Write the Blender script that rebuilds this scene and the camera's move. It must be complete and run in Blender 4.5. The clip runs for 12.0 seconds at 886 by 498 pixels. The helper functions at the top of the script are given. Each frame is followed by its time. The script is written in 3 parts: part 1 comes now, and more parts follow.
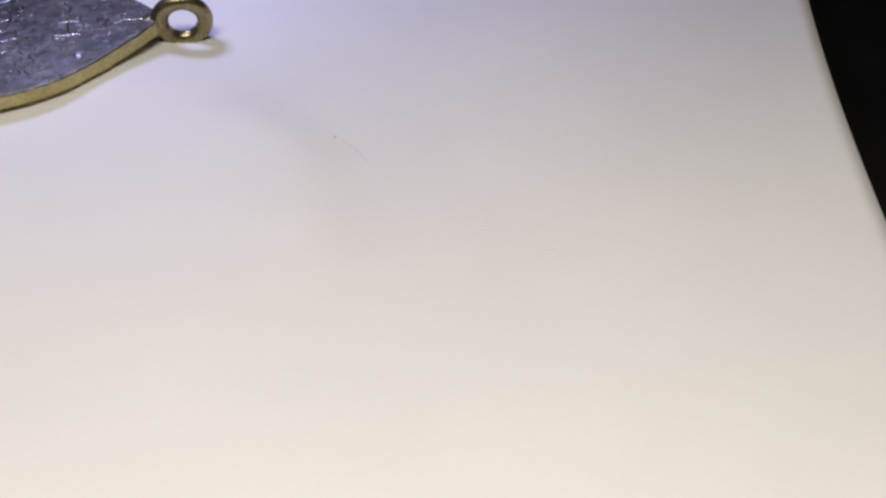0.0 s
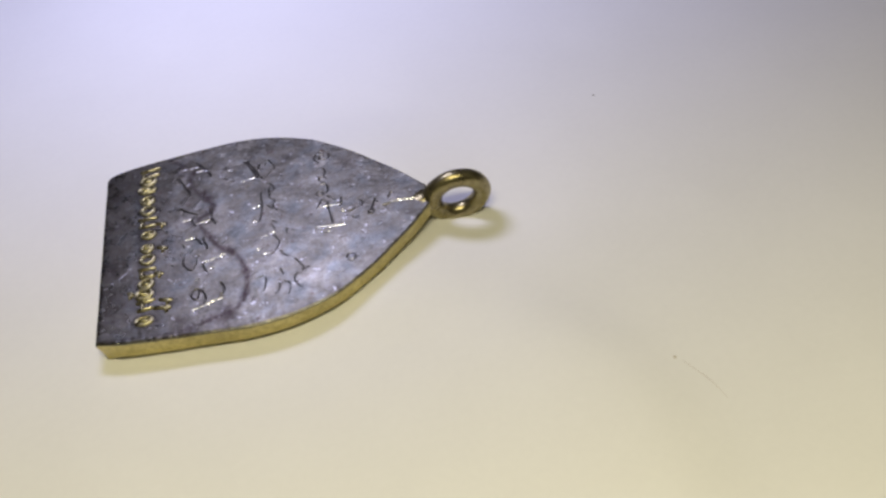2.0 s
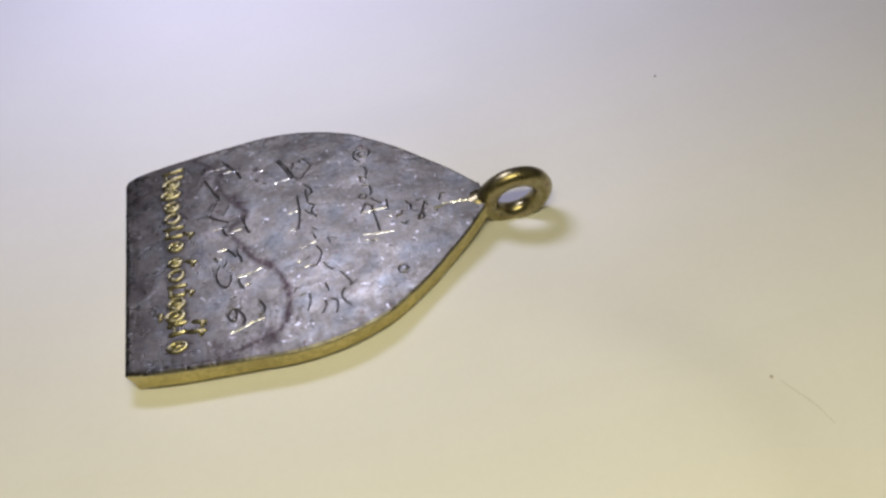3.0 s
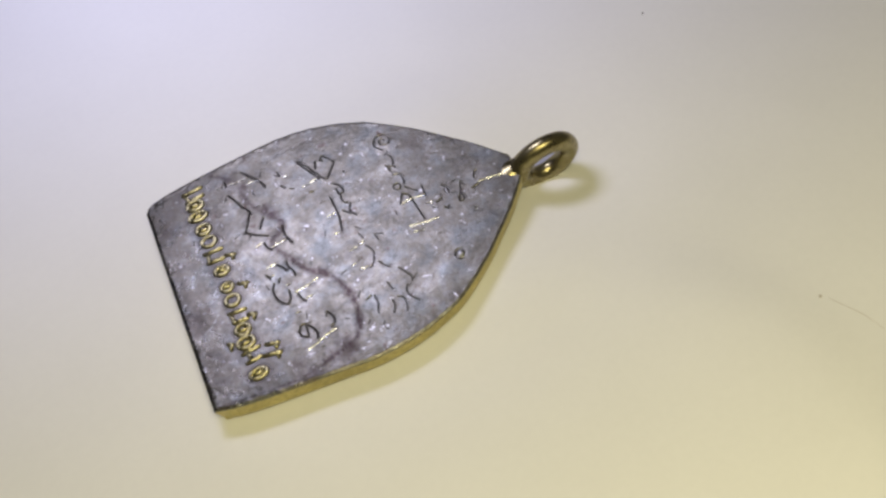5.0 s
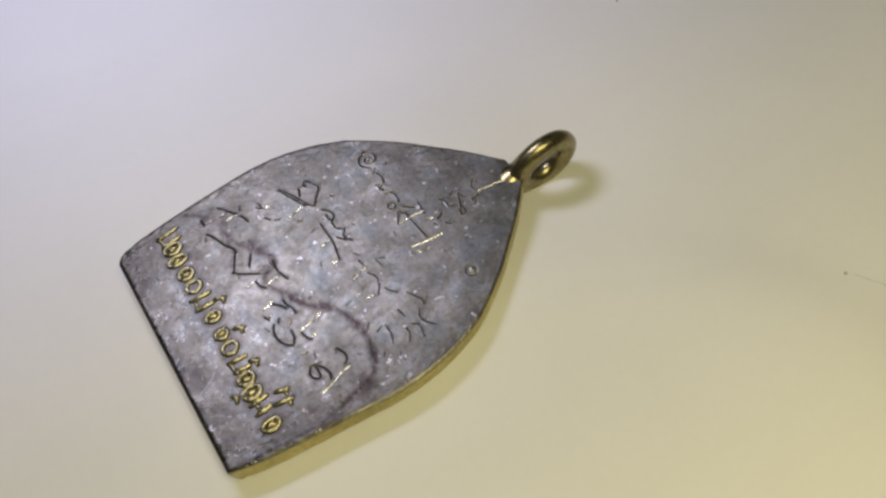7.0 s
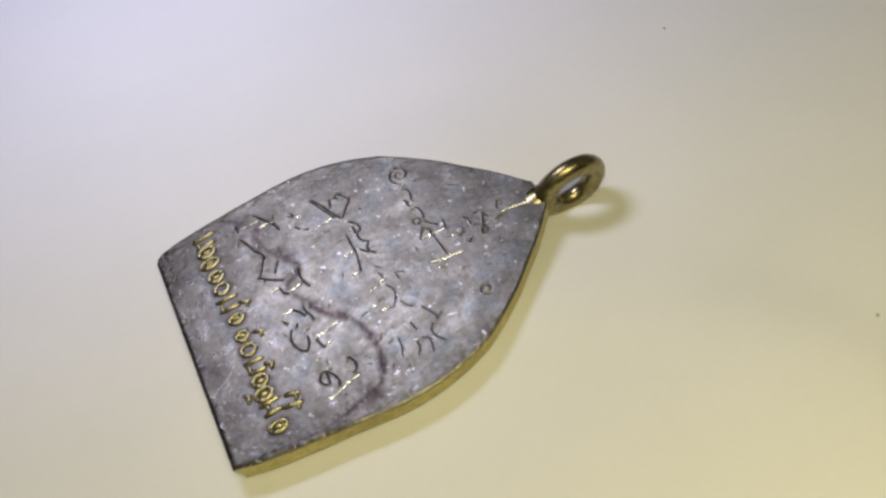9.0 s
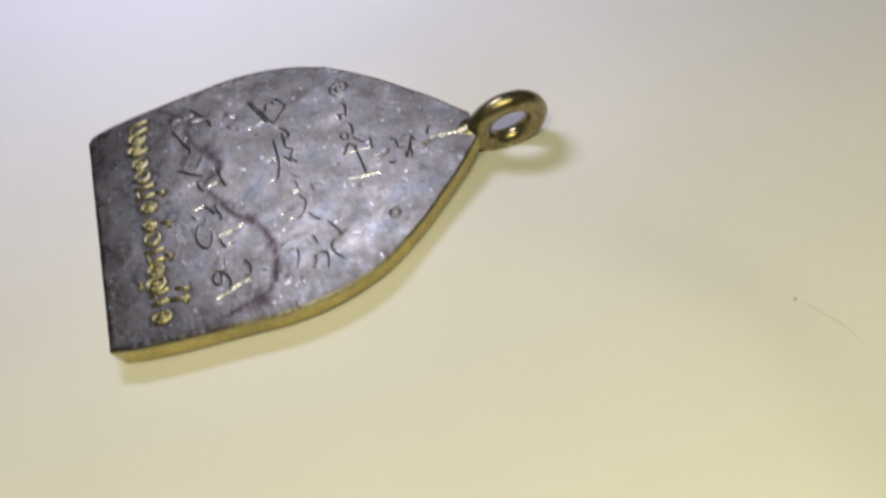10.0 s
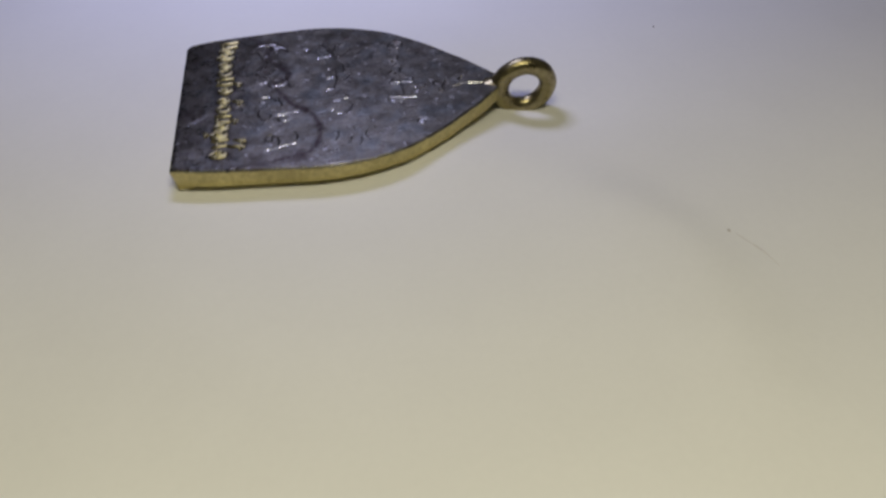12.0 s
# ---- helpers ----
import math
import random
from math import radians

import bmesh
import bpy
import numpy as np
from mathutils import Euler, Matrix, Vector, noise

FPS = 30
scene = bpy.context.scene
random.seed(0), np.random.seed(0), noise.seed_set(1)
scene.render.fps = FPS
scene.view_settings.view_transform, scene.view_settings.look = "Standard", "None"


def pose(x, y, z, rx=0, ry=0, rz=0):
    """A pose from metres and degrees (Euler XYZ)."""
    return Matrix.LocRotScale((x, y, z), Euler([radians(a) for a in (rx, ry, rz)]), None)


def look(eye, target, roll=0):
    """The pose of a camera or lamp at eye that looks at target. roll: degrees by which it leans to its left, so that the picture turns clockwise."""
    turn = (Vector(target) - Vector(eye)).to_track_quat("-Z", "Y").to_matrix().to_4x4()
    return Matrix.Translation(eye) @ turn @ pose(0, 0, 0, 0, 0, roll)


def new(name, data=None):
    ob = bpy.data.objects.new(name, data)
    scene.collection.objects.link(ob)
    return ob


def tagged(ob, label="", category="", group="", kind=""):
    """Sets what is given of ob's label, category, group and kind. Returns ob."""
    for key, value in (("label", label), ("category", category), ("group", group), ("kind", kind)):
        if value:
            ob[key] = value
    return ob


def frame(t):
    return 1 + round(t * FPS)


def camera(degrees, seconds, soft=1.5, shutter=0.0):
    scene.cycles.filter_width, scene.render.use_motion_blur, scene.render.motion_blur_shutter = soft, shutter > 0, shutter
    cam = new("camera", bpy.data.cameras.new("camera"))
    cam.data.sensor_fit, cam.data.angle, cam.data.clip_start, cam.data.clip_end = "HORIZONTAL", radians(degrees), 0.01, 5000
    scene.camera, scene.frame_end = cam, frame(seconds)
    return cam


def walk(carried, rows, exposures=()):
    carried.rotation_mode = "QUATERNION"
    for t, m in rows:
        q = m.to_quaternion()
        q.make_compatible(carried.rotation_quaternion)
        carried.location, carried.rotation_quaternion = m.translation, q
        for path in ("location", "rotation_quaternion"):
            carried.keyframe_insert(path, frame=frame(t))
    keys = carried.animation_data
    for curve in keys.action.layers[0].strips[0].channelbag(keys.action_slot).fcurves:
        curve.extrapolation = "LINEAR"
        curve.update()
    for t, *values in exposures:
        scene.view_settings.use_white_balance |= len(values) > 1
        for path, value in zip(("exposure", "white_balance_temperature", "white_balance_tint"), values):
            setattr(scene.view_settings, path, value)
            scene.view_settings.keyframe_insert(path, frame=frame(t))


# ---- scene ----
MM = 0.001
cam = camera(53.54, 12.0, soft=2.7, shutter=0.3)
# seconds, eye in metres, yaw, pitch, roll in degrees
PATH = [
    (0.0, 0.04236, -0.09162, 0.05601, -12.89, -47.31, -1.19),
    (0.5, 0.04333, -0.08453, 0.05933, -11.15, -49.66, -4.30),
    (1.0, 0.04004, -0.07338, 0.06065, -6.88, -47.65, -7.25),
    (1.5, 0.03254, -0.06424, 0.06130, -5.39, -47.87, -8.26),
    (2.0, 0.02741, -0.06027, 0.06153, -3.97, -48.85, -10.04),
    (2.5, 0.02324, -0.05469, 0.06075, -4.31, -49.88, -10.62),
    (3.0, 0.02366, -0.05094, 0.05906, -3.48, -51.67, -11.78),
    (3.5, 0.01982, -0.04747, 0.06132, -4.36, -54.11, -12.89),
    (3.7, 0.01912, -0.04602, 0.06240, -4.60, -54.78, -13.76),
    (5.3, 0.01274, -0.04073, 0.06690, -13.99, -61.01, -14.46),
    (5.5, 0.01224, -0.03943, 0.06735, -14.29, -61.63, -14.92),
    (6.0, 0.00973, -0.03640, 0.06741, -14.88, -62.50, -16.51),
    (6.5, 0.00802, -0.03585, 0.06507, -21.97, -61.15, -12.31),
    (6.7, 0.00853, -0.03550, 0.06311, -22.64, -61.02, -11.95),
    (8.3, 0.00985, -0.04146, 0.06455, -16.11, -57.24, -16.09),
    (8.5, 0.00979, -0.04167, 0.06520, -14.04, -57.19, -17.95),
    (9.0, 0.01420, -0.04024, 0.06239, -11.05, -57.03, -18.54),
    (9.5, 0.02104, -0.03872, 0.06117, -3.37, -58.22, -22.36),
    (10.0, 0.02438, -0.04571, 0.05690, -1.59, -57.98, -18.04),
    (10.5, 0.02527, -0.05464, 0.05102, -0.27, -52.34, -16.36),
    (11.0, 0.02135, -0.05676, 0.04903, -2.31, -45.48, -11.48),
    (11.5, 0.01928, -0.06474, 0.05203, -4.39, -43.43, -7.43),
    (12.0, 0.01743, -0.07490, 0.05074, -5.80, -43.69, -2.68),
]
EXPOSURES = [
    (0.0, -0.73, 6093, 12.0), (0.5, -0.97, 6823, 1.2), (1.0, -0.91, 7172, -2.0), (1.5, -0.75, 7715, -6.2), (2.0, -0.71, 7743, -6.2), (2.5, -0.71, 8182, -9.1),
    (3.0, -0.74, 8349, -9.9), (3.5, -0.79, 8449, -10.0), (5.5, -0.79, 8770, -12.1), (6.0, -0.95, 9190, -13.8), (6.5, -1.00, 9196, -13.6), (8.5, -0.95, 9037, -12.4),
    (9.0, -0.83, 9190, -13.7), (9.5, -0.79, 9452, -15.8), (10.0, -0.70, 8479, -11.6), (10.5, -0.86, 7614, -6.7), (11.0, -0.94, 8134, -7.9), (11.5, -1.15, 7803, -8.3),
    (12.0, -1.22, 6992, -3.1),
]
walk(cam, [(t, pose(x, y, z, 90 + pitch, 0, yaw) @ pose(0, 0, 0, 0, 0, roll)) for t, x, y, z, yaw, pitch, roll in PATH], EXPOSURES)

# ---- light: a cool lamp over the far side, a warm desk lamp above and behind the camera, a dim room ----
world = bpy.data.worlds.new("dim_room")
scene.world = world
world.use_nodes = True
world.node_tree.nodes["Background"].inputs["Color"].default_value = (0.9, 0.92, 1.0, 1)
world.node_tree.nodes["Background"].inputs["Strength"].default_value = 0.02


def area_lamp(name, eye, target, size, watts, colour):
    data = bpy.data.lights.new(name, "AREA")
    data.shape, data.size, data.energy, data.color = "DISK", size, watts, colour
    ob = new(name, data)
    ob.matrix_world = look(eye, target)
    return ob


area_lamp("cool_lamp", (0.011, 0.043, 0.080), (0.023, 0.096, 0.000), 0.04, 0.215, (0.49, 0.485, 0.93))
area_lamp("warm_lamp", (0.029, -0.091, 0.199), (-0.028, -0.340, 0.000), 0.13, 1.464, (1.0, 0.9, 0.735))


# ---- materials ----
def material(name):
    m = bpy.data.materials.new(name)
    m.use_nodes = True
    t = m.node_tree
    return m, t, t.nodes["Principled BSDF"]


def link(t, a, b):
    t.links.new(a, b)


def noise_node(t, scale, detail=4.0, rough=0.6, coords="Object"):
    tc = t.nodes.new("ShaderNodeTexCoord")
    n = t.nodes.new("ShaderNodeTexNoise")
    n.inputs["Scale"].default_value, n.inputs["Detail"].default_value, n.inputs["Roughness"].default_value = scale, detail, rough
    link(t, tc.outputs[coords], n.inputs["Vector"])
    return n.outputs["Fac"]


def ramp_node(t, fac, stops):
    r = t.nodes.new("ShaderNodeValToRGB")
    while len(r.color_ramp.elements) < len(stops):
        r.color_ramp.elements.new(0.5)
    for e, (p, c) in zip(r.color_ramp.elements, stops):
        e.position, e.color = p, (*c, 1)
    link(t, fac, r.inputs["Fac"])
    return r.outputs["Color"]


def range_node(t, fac, low, high, start=0.0, stop=1.0):
    r = t.nodes.new("ShaderNodeMapRange")
    for k, v in (("From Min", start), ("From Max", stop), ("To Min", low), ("To Max", high)):
        r.inputs[k].default_value = v
    link(t, fac, r.inputs["Value"])
    return r.outputs["Result"]


def mix_node(t, kind, fac, a, b):
    m = t.nodes.new("ShaderNodeMix")
    m.data_type, m.blend_type = "RGBA", kind
    for value, socket in ((fac, m.inputs[0]), (a, m.inputs[6]), (b, m.inputs[7])):
        if isinstance(value, (int, float)):
            socket.default_value = value
        elif isinstance(value, tuple):
            socket.default_value = (*value, 1)
        else:
            link(t, value, socket)
    return m.outputs[2]


def bump_node(t, bsdf, height, distance, strength=1.0, below=None):
    b = t.nodes.new("ShaderNodeBump")
    b.inputs["Distance"].default_value, b.inputs["Strength"].default_value = distance, strength
    link(t, height, b.inputs["Height"])
    if below:
        link(t, below, b.inputs["Normal"])
    link(t, b.outputs["Normal"], bsdf.inputs["Normal"])
    return b.outputs["Normal"]


def paper_material():
    m, t, p = material("white_paper")
    tone = ramp_node(t, noise_node(t, 40, 3), [(0.3, (0.77, 0.765, 0.75)), (0.7, (0.81, 0.805, 0.79))])
    grain = ramp_node(t, noise_node(t, 1500, 4), [(0.3, (0.98, 0.98, 0.98)), (0.7, (1, 1, 1))])
    link(t, mix_node(t, "MULTIPLY", 1.0, tone, grain), p.inputs["Base Color"])
    p.inputs["Roughness"].default_value, p.inputs["Specular IOR Level"].default_value = 0.55, 0.4
    n = bump_node(t, p, noise_node(t, 120, 3), 0.0006, 0.1)
    bump_node(t, p, noise_node(t, 2500, 5), 0.00004, 0.12, n)
    return m


def attribute_node(t, name):
    a = t.nodes.new("ShaderNodeAttribute")
    a.attribute_name = name
    return a.outputs["Fac"]


def pewter_material():
    m, t, p = material("tarnished_silver")
    broad = ramp_node(t, noise_node(t, 300, 10, 0.7), [(0.34, (0.155, 0.151, 0.128)), (0.46, (0.195, 0.191, 0.163)), (0.55, (0.228, 0.224, 0.192)), (0.66, (0.325, 0.32, 0.28))])
    fine = ramp_node(t, noise_node(t, 2600, 5, 0.75), [(0.34, (0.66, 0.64, 0.64)), (0.5, (0.92, 0.91, 0.91)), (0.62, (1, 1, 1))])
    warm = ramp_node(t, noise_node(t, 420, 8, 0.68), [(0.36, (0.86, 0.92, 0.98)), (0.45, (1, 1, 1)), (0.54, (0.93, 0.88, 0.81)), (0.60, (0.98, 0.97, 0.98)), (0.70, (0.76, 0.67, 0.61))])
    base = mix_node(t, "MULTIPLY", 1.0, mix_node(t, "MULTIPLY", 1.0, broad, fine), warm)
    fleck = ramp_node(t, noise_node(t, 1700, 3, 0.6), [(0.66, (0, 0, 0)), (0.70, (1, 1, 1))])
    base = mix_node(t, "MIX", fleck, base, (0.50, 0.49, 0.46))
    pit = ramp_node(t, noise_node(t, 1400, 3, 0.6), [(0.30, (0.75, 0.75, 0.75)), (0.34, (0, 0, 0))])
    base = mix_node(t, "MIX", pit, base, (0.12, 0.085, 0.07))
    base = mix_node(t, "MIX", attribute_node(t, "stain"), base, (0.036, 0.02, 0.02))
    # dark tone for dirt in the strokes and for shade painted along the edges
    base = mix_node(t, "MIX", attribute_node(t, "tarnish_and_shade"), base, (0.035, 0.026, 0.026))
    # pale tone for the bare scratch and for glints painted on strokes, bead, nicks
    worn_glint = attribute_node(t, "worn_glint")
    link(t, mix_node(t, "MIX", worn_glint, base, (0.86, 0.87, 0.88)), p.inputs["Base Color"])
    p.inputs["Metallic"].default_value = 0.93
    rough = range_node(t, noise_node(t, 900, 8, 0.75), 0.27, 0.48, 0.32, 0.68)
    shine = t.nodes.new("ShaderNodeMix")
    link(t, worn_glint, shine.inputs[0])
    link(t, rough, shine.inputs[2])
    shine.inputs[3].default_value = 0.24
    polish = t.nodes.new("ShaderNodeMath")
    polish.operation = "MULTIPLY_ADD"
    link(t, attribute_node(t, "polish"), polish.inputs[0])
    polish.inputs[1].default_value = -0.08
    link(t, shine.outputs[0], polish.inputs[2])
    link(t, polish.outputs[0], p.inputs["Roughness"])
    n = bump_node(t, p, noise_node(t, 700, 4, 0.6), 0.00005, 0.4)
    bump_node(t, p, noise_node(t, 3000, 6, 0.8), 0.000024, 0.9, n)
    return m


def brass_material(name, light, dark, low, high, grain):
    m, t, p = material(name)
    base = ramp_node(t, noise_node(t, 450, 5, 0.65), [(0.3, dark), (0.65, light)])
    fine = ramp_node(t, noise_node(t, 2500, 4), [(0.3, (0.72, 0.70, 0.66)), (0.6, (1, 1, 1))])
    link(t, mix_node(t, "MULTIPLY", 1.0, base, fine), p.inputs["Base Color"])
    p.inputs["Metallic"].default_value = 0.9
    link(t, range_node(t, noise_node(t, 900, 3), low, high, 0.3, 0.7), p.inputs["Roughness"])
    bump_node(t, p, noise_node(t, 1800, 4), grain, 0.6)
    return m


def plain_material(name, dark, light, scale, rough, relief=0.0, gloss=0.3):
    m, t, p = material(name)
    link(t, ramp_node(t, noise_node(t, scale), [(0.3, dark), (0.7, light)]), p.inputs["Base Color"])
    p.inputs["Roughness"].default_value, p.inputs["Specular IOR Level"].default_value = rough, gloss
    if relief:
        bump_node(t, p, noise_node(t, scale * 4), relief, 0.5)
    return m


PAPER = paper_material()
PEWTER = pewter_material()
BRASS = brass_material("gilt_edge", (0.66, 0.575, 0.27), (0.44, 0.375, 0.17), 0.28, 0.48, 0.00006)
RING = brass_material("worn_gilt_ring", (0.41, 0.36, 0.195), (0.26, 0.22, 0.12), 0.24, 0.37, 0.00002)
GOLD = brass_material("bright_gilt", (0.60, 0.545, 0.31), (0.28, 0.245, 0.13), 0.22, 0.40, 0.00014)
BLACK = plain_material("black_laminate", (0.004, 0.004, 0.004), (0.007, 0.007, 0.007), 60, 0.8, gloss=0.03)
WALL = plain_material("grey_wall_paint", (0.16, 0.16, 0.16), (0.20, 0.20, 0.19), 5, 0.9, 0.001)
FLOOR = plain_material("brown_floor", (0.05, 0.04, 0.03), (0.09, 0.07, 0.05), 6, 0.6)
FIBRE = plain_material("brown_fibre", (0.44, 0.40, 0.36), (0.60, 0.56, 0.51), 3000, 0.6)
DARK = plain_material("dark_grit", (0.06, 0.05, 0.045), (0.12, 0.1, 0.09), 3000, 0.7)
PALE = plain_material("pale_fibre", (0.84, 0.83, 0.78), (0.88, 0.87, 0.83), 3000, 0.7)


# ---- helpers for meshes ----
def mesh_of(name, verts, faces, mat, smooth=True):
    me = bpy.data.meshes.new(name)
    me.from_pydata([tuple(v) for v in verts], [], faces)
    me.materials.append(mat)
    if smooth:
        me.shade_smooth()
    me.update()
    return me


def part(name, data, mat, parent, label=""):
    if isinstance(data, bmesh.types.BMesh):
        me = bpy.data.meshes.new(name)
        data.to_mesh(me)
        data.free()
        me.materials.append(mat)
        data = me
    ob = new(name, data)
    ob.parent = parent
    return tagged(ob, label=label)


def box(bm, x0, x1, y0, y1, z0, z1, bevel=0.0):
    r = bmesh.ops.create_cube(bm, size=1, matrix=Matrix.Translation(((x0 + x1) / 2, (y0 + y1) / 2, (z0 + z1) / 2)) @ Matrix.Diagonal((x1 - x0, y1 - y0, z1 - z0, 1)))
    if bevel:
        edges = list({e for v in r["verts"] for e in v.link_edges})
        bmesh.ops.bevel(bm, geom=edges, offset=bevel, segments=2, profile=0.6, affect="EDGES")
    return bm


def grid_faces(nu, nv):
    return [(a, a + nv, a + nv + 1, a + 1) for i in range(nu - 1) for a in range(i * nv, i * nv + nv - 1)]


def curve_through(points, n):
    """n places along a smooth curve through a few points."""
    p = np.array(points, float)
    p = np.vstack([2 * p[0] - p[1], p, 2 * p[-1] - p[-2]])
    out = []
    for s in np.linspace(0, len(points) - 1, n):
        i = min(int(s), len(points) - 2)
        f = s - i
        a, b, c, d = p[i : i + 4]
        out.append(0.5 * (2 * b + (c - a) * f + (2 * a - 5 * b + 4 * c - d) * f * f + (3 * b - a - 3 * c + d) * f**3))
    return np.array(out)


def tube(points, radii, sides=8):
    """Rings of vertices round a path, closed by caps."""
    p = np.array(points, float)
    along = np.gradient(p, axis=0)
    verts, faces = [], []
    for q, a, r in zip(p, along, radii):
        a = Vector(a).normalized()
        u = a.cross(Vector((0, 0, 1))).normalized()
        w = u.cross(a)
        verts += [Vector(q) + r * (math.cos(k) * u + math.sin(k) * w) for k in np.arange(sides) * 2 * math.pi / sides]
    for i in range(len(p) - 1):
        faces += [(i * sides + k, i * sides + (k + 1) % sides, (i + 1) * sides + (k + 1) % sides, (i + 1) * sides + k) for k in range(sides)]
    faces += [tuple(range(sides))[::-1], tuple(range(len(verts) - sides, len(verts)))]
    return verts, faces


# ---- the room ----
def wall(name, x0, x1, y0, y1, z0, z1, mat):
    ob = part(name, box(bmesh.new(), x0, x1, y0, y1, z0, z1), mat, None)
    return tagged(ob, kind="structure")


wall("floor", -0.8, 0.8, -0.8, 0.8, -0.80, -0.76, FLOOR)
wall("ceiling", -0.8, 0.8, -0.8, 0.8, 1.2, 1.24, WALL)
wall("wall_north", -0.8, 0.8, 0.8, 0.84, -0.80, 1.24, WALL)
wall("wall_south", -0.8, 0.8, -0.84, -0.8, -0.80, 1.24, WALL)
wall("wall_east", 0.8, 0.84, -0.84, 0.84, -0.80, 1.24, WALL)
wall("wall_west", -0.84, -0.8, -0.84, 0.84, -0.80, 1.24, WALL)

TABLE_Z = -0.0035
table = tagged(new("table"), "plain black table under a sheet of white paper", "table")
table.location = (0, 0, -0.76)
part("tabletop", box(bmesh.new(), -0.5, 0.5, -0.35, 0.35, 0.73, 0.76 + TABLE_Z, 0.002), BLACK, table)
for sx in (-0.46, 0.46):
    for sy in (-0.31, 0.31):
        part("leg", box(bmesh.new(), sx - 0.02, sx + 0.02, sy - 0.02, sy + 0.02, 0, 0.73, 0.002), BLACK, table)


# ---- the sheet of paper: humped under the pendant, lower under the ring, with a curved crease beside it ----
def smooth_step(f):
    f = np.clip(f, 0, 1)
    return f * f * (3 - 2 * f)


def paper_height(x, y):
    """Millimetres, for places in millimetres."""
    h = 0.25 - 0.35 * smooth_step((x - 3) / 30)
    hump = 0.25 + 0.5 * smooth_step((x - 2) / 16) - 0.85 * smooth_step((x - 24) / 14)
    h = h + (hump - h) * (1 - smooth_step((abs(y + 0.5) - 9) / 7.5)) * smooth_step((46 - x) / 10)
    h = h - 0.8 * np.exp(-(((x - 34.5) / 6.5) ** 2) - ((y + 2.2) / 6.5) ** 2)
    # distance outside a crease with a rounded corner
    u, v = x - 29.5, y + 29.5
    out = np.hypot(np.maximum(u, 0), np.maximum(v, 0)) + np.minimum(np.maximum(u, v), 0) - 14.0
    here = smooth_step((x - 30) / 13) * smooth_step((y + 52) / 26)
    h = h + here * (0.5 - 1.2 * smooth_step((out + 1.2) / 7.5) + 0.7 * smooth_step((out - 8) / 24) - 0.5 * smooth_step((-out - 4) / 16))
    h = h + 0.12 * np.sin(x * 0.05 + 1) * np.sin(y * 0.06) * np.clip(np.hypot(x - 15, y) / 60 - 0.5, 0, 1)
    return h


def paper_sheet():
    along, across = Vector((0.30, 0.954, 0)).normalized(), Vector((-0.954, 0.30, 0)).normalized()
    corner = Vector((98.2, -30, 0)) - 150 * along
    us, vs = np.arange(0, 298, 1.5), np.arange(0, 211, 1.5)
    verts = []
    for low in (0.0, -0.1):
        for u in us:
            for v in vs:
                bow = 2.2 * ((u - 140) / 40) ** 2 * math.exp(-((u - 160) / 60) ** 2) * max(0, 1 - v / 60)
                q = corner + along * float(u) + across * float(v - bow)
                verts.append(Vector((q.x, q.y, float(paper_height(q.x, q.y)) + low)) * MM)
    nu, nv = len(us), len(vs)
    top = grid_faces(nu, nv)
    n = nu * nv
    faces = [f[::-1] for f in top] + [tuple(i + n for i in f) for f in top]
    rim = [(i * nv, i * nv + nv) for i in range(nu - 1)] + [(i * nv + 2 * nv - 1, i * nv + nv - 1) for i in range(nu - 1)]
    rim += [(j + 1, j) for j in range(nv - 1)] + [((nu - 1) * nv + j, (nu - 1) * nv + j + 1) for j in range(nv - 1)]
    faces += [(a, b, b + n, a + n) for a, b in rim]
    return mesh_of("paper_sheet", verts, faces, PAPER)


sheet = tagged(new("paper_sheet", paper_sheet()), "large plain white sheet of paper, slightly buckled, on black table", "paper")

# ---- the pendant ----
TOP = 2.7
LENGTH = 31.0
START = -0.25
HALF = ((-0.25, 10.62), (1.7, 11.2), (5, 11.65), (10, 12.08), (13.5, 12.28), (16.8, 11.9), (19.7, 11.0), (21.7, 10.0), (24.7, 7.75), (27, 5.6), (29, 3.6), (31, 1.25))
_profile = curve_through(HALF, 240)


def half_width(x):
    return np.interp(x, _profile[:, 0], _profile[:, 1])


def upper_width(x):
    """The far side, whose corner at the base is worn round."""
    return half_width(x) - 0.4 * np.clip(1 - (x - START) / 0.9, 0, 1) ** 2


def middle(x):
    return -0.0017 * x * x


def outline(inset, n=150):
    """Places round the pendant's edge, anticlockwise, moved inwards."""
    xs = START + (LENGTH - START) * (1 - np.cos(np.linspace(0, math.pi, n))) / 2
    low = np.stack([xs, middle(xs) - half_width(xs)], 1)
    high = np.stack([xs, middle(xs) + upper_width(xs)], 1)[::-1]
    base = np.stack([np.full(16, START), np.linspace(10.22, -10.62, 18)[1:-1]], 1)
    p = np.vstack([low, high, base])
    ahead, behind = np.roll(p, -1, 0), np.roll(p, 1, 0)
    t = ahead - behind
    t /= np.linalg.norm(t, axis=1)[:, None]
    return p + inset * np.stack([-t[:, 1], t[:, 0]], 1)


def segment_distance(x, y, a, b):
    ax, ay = a
    dx, dy = b[0] - ax, b[1] - ay
    f = np.clip(((x - ax) * dx + (y - ay) * dy) / (dx * dx + dy * dy + 1e-9), 0, 1)
    return np.hypot(x - ax - f * dx, y - ay - f * dy)


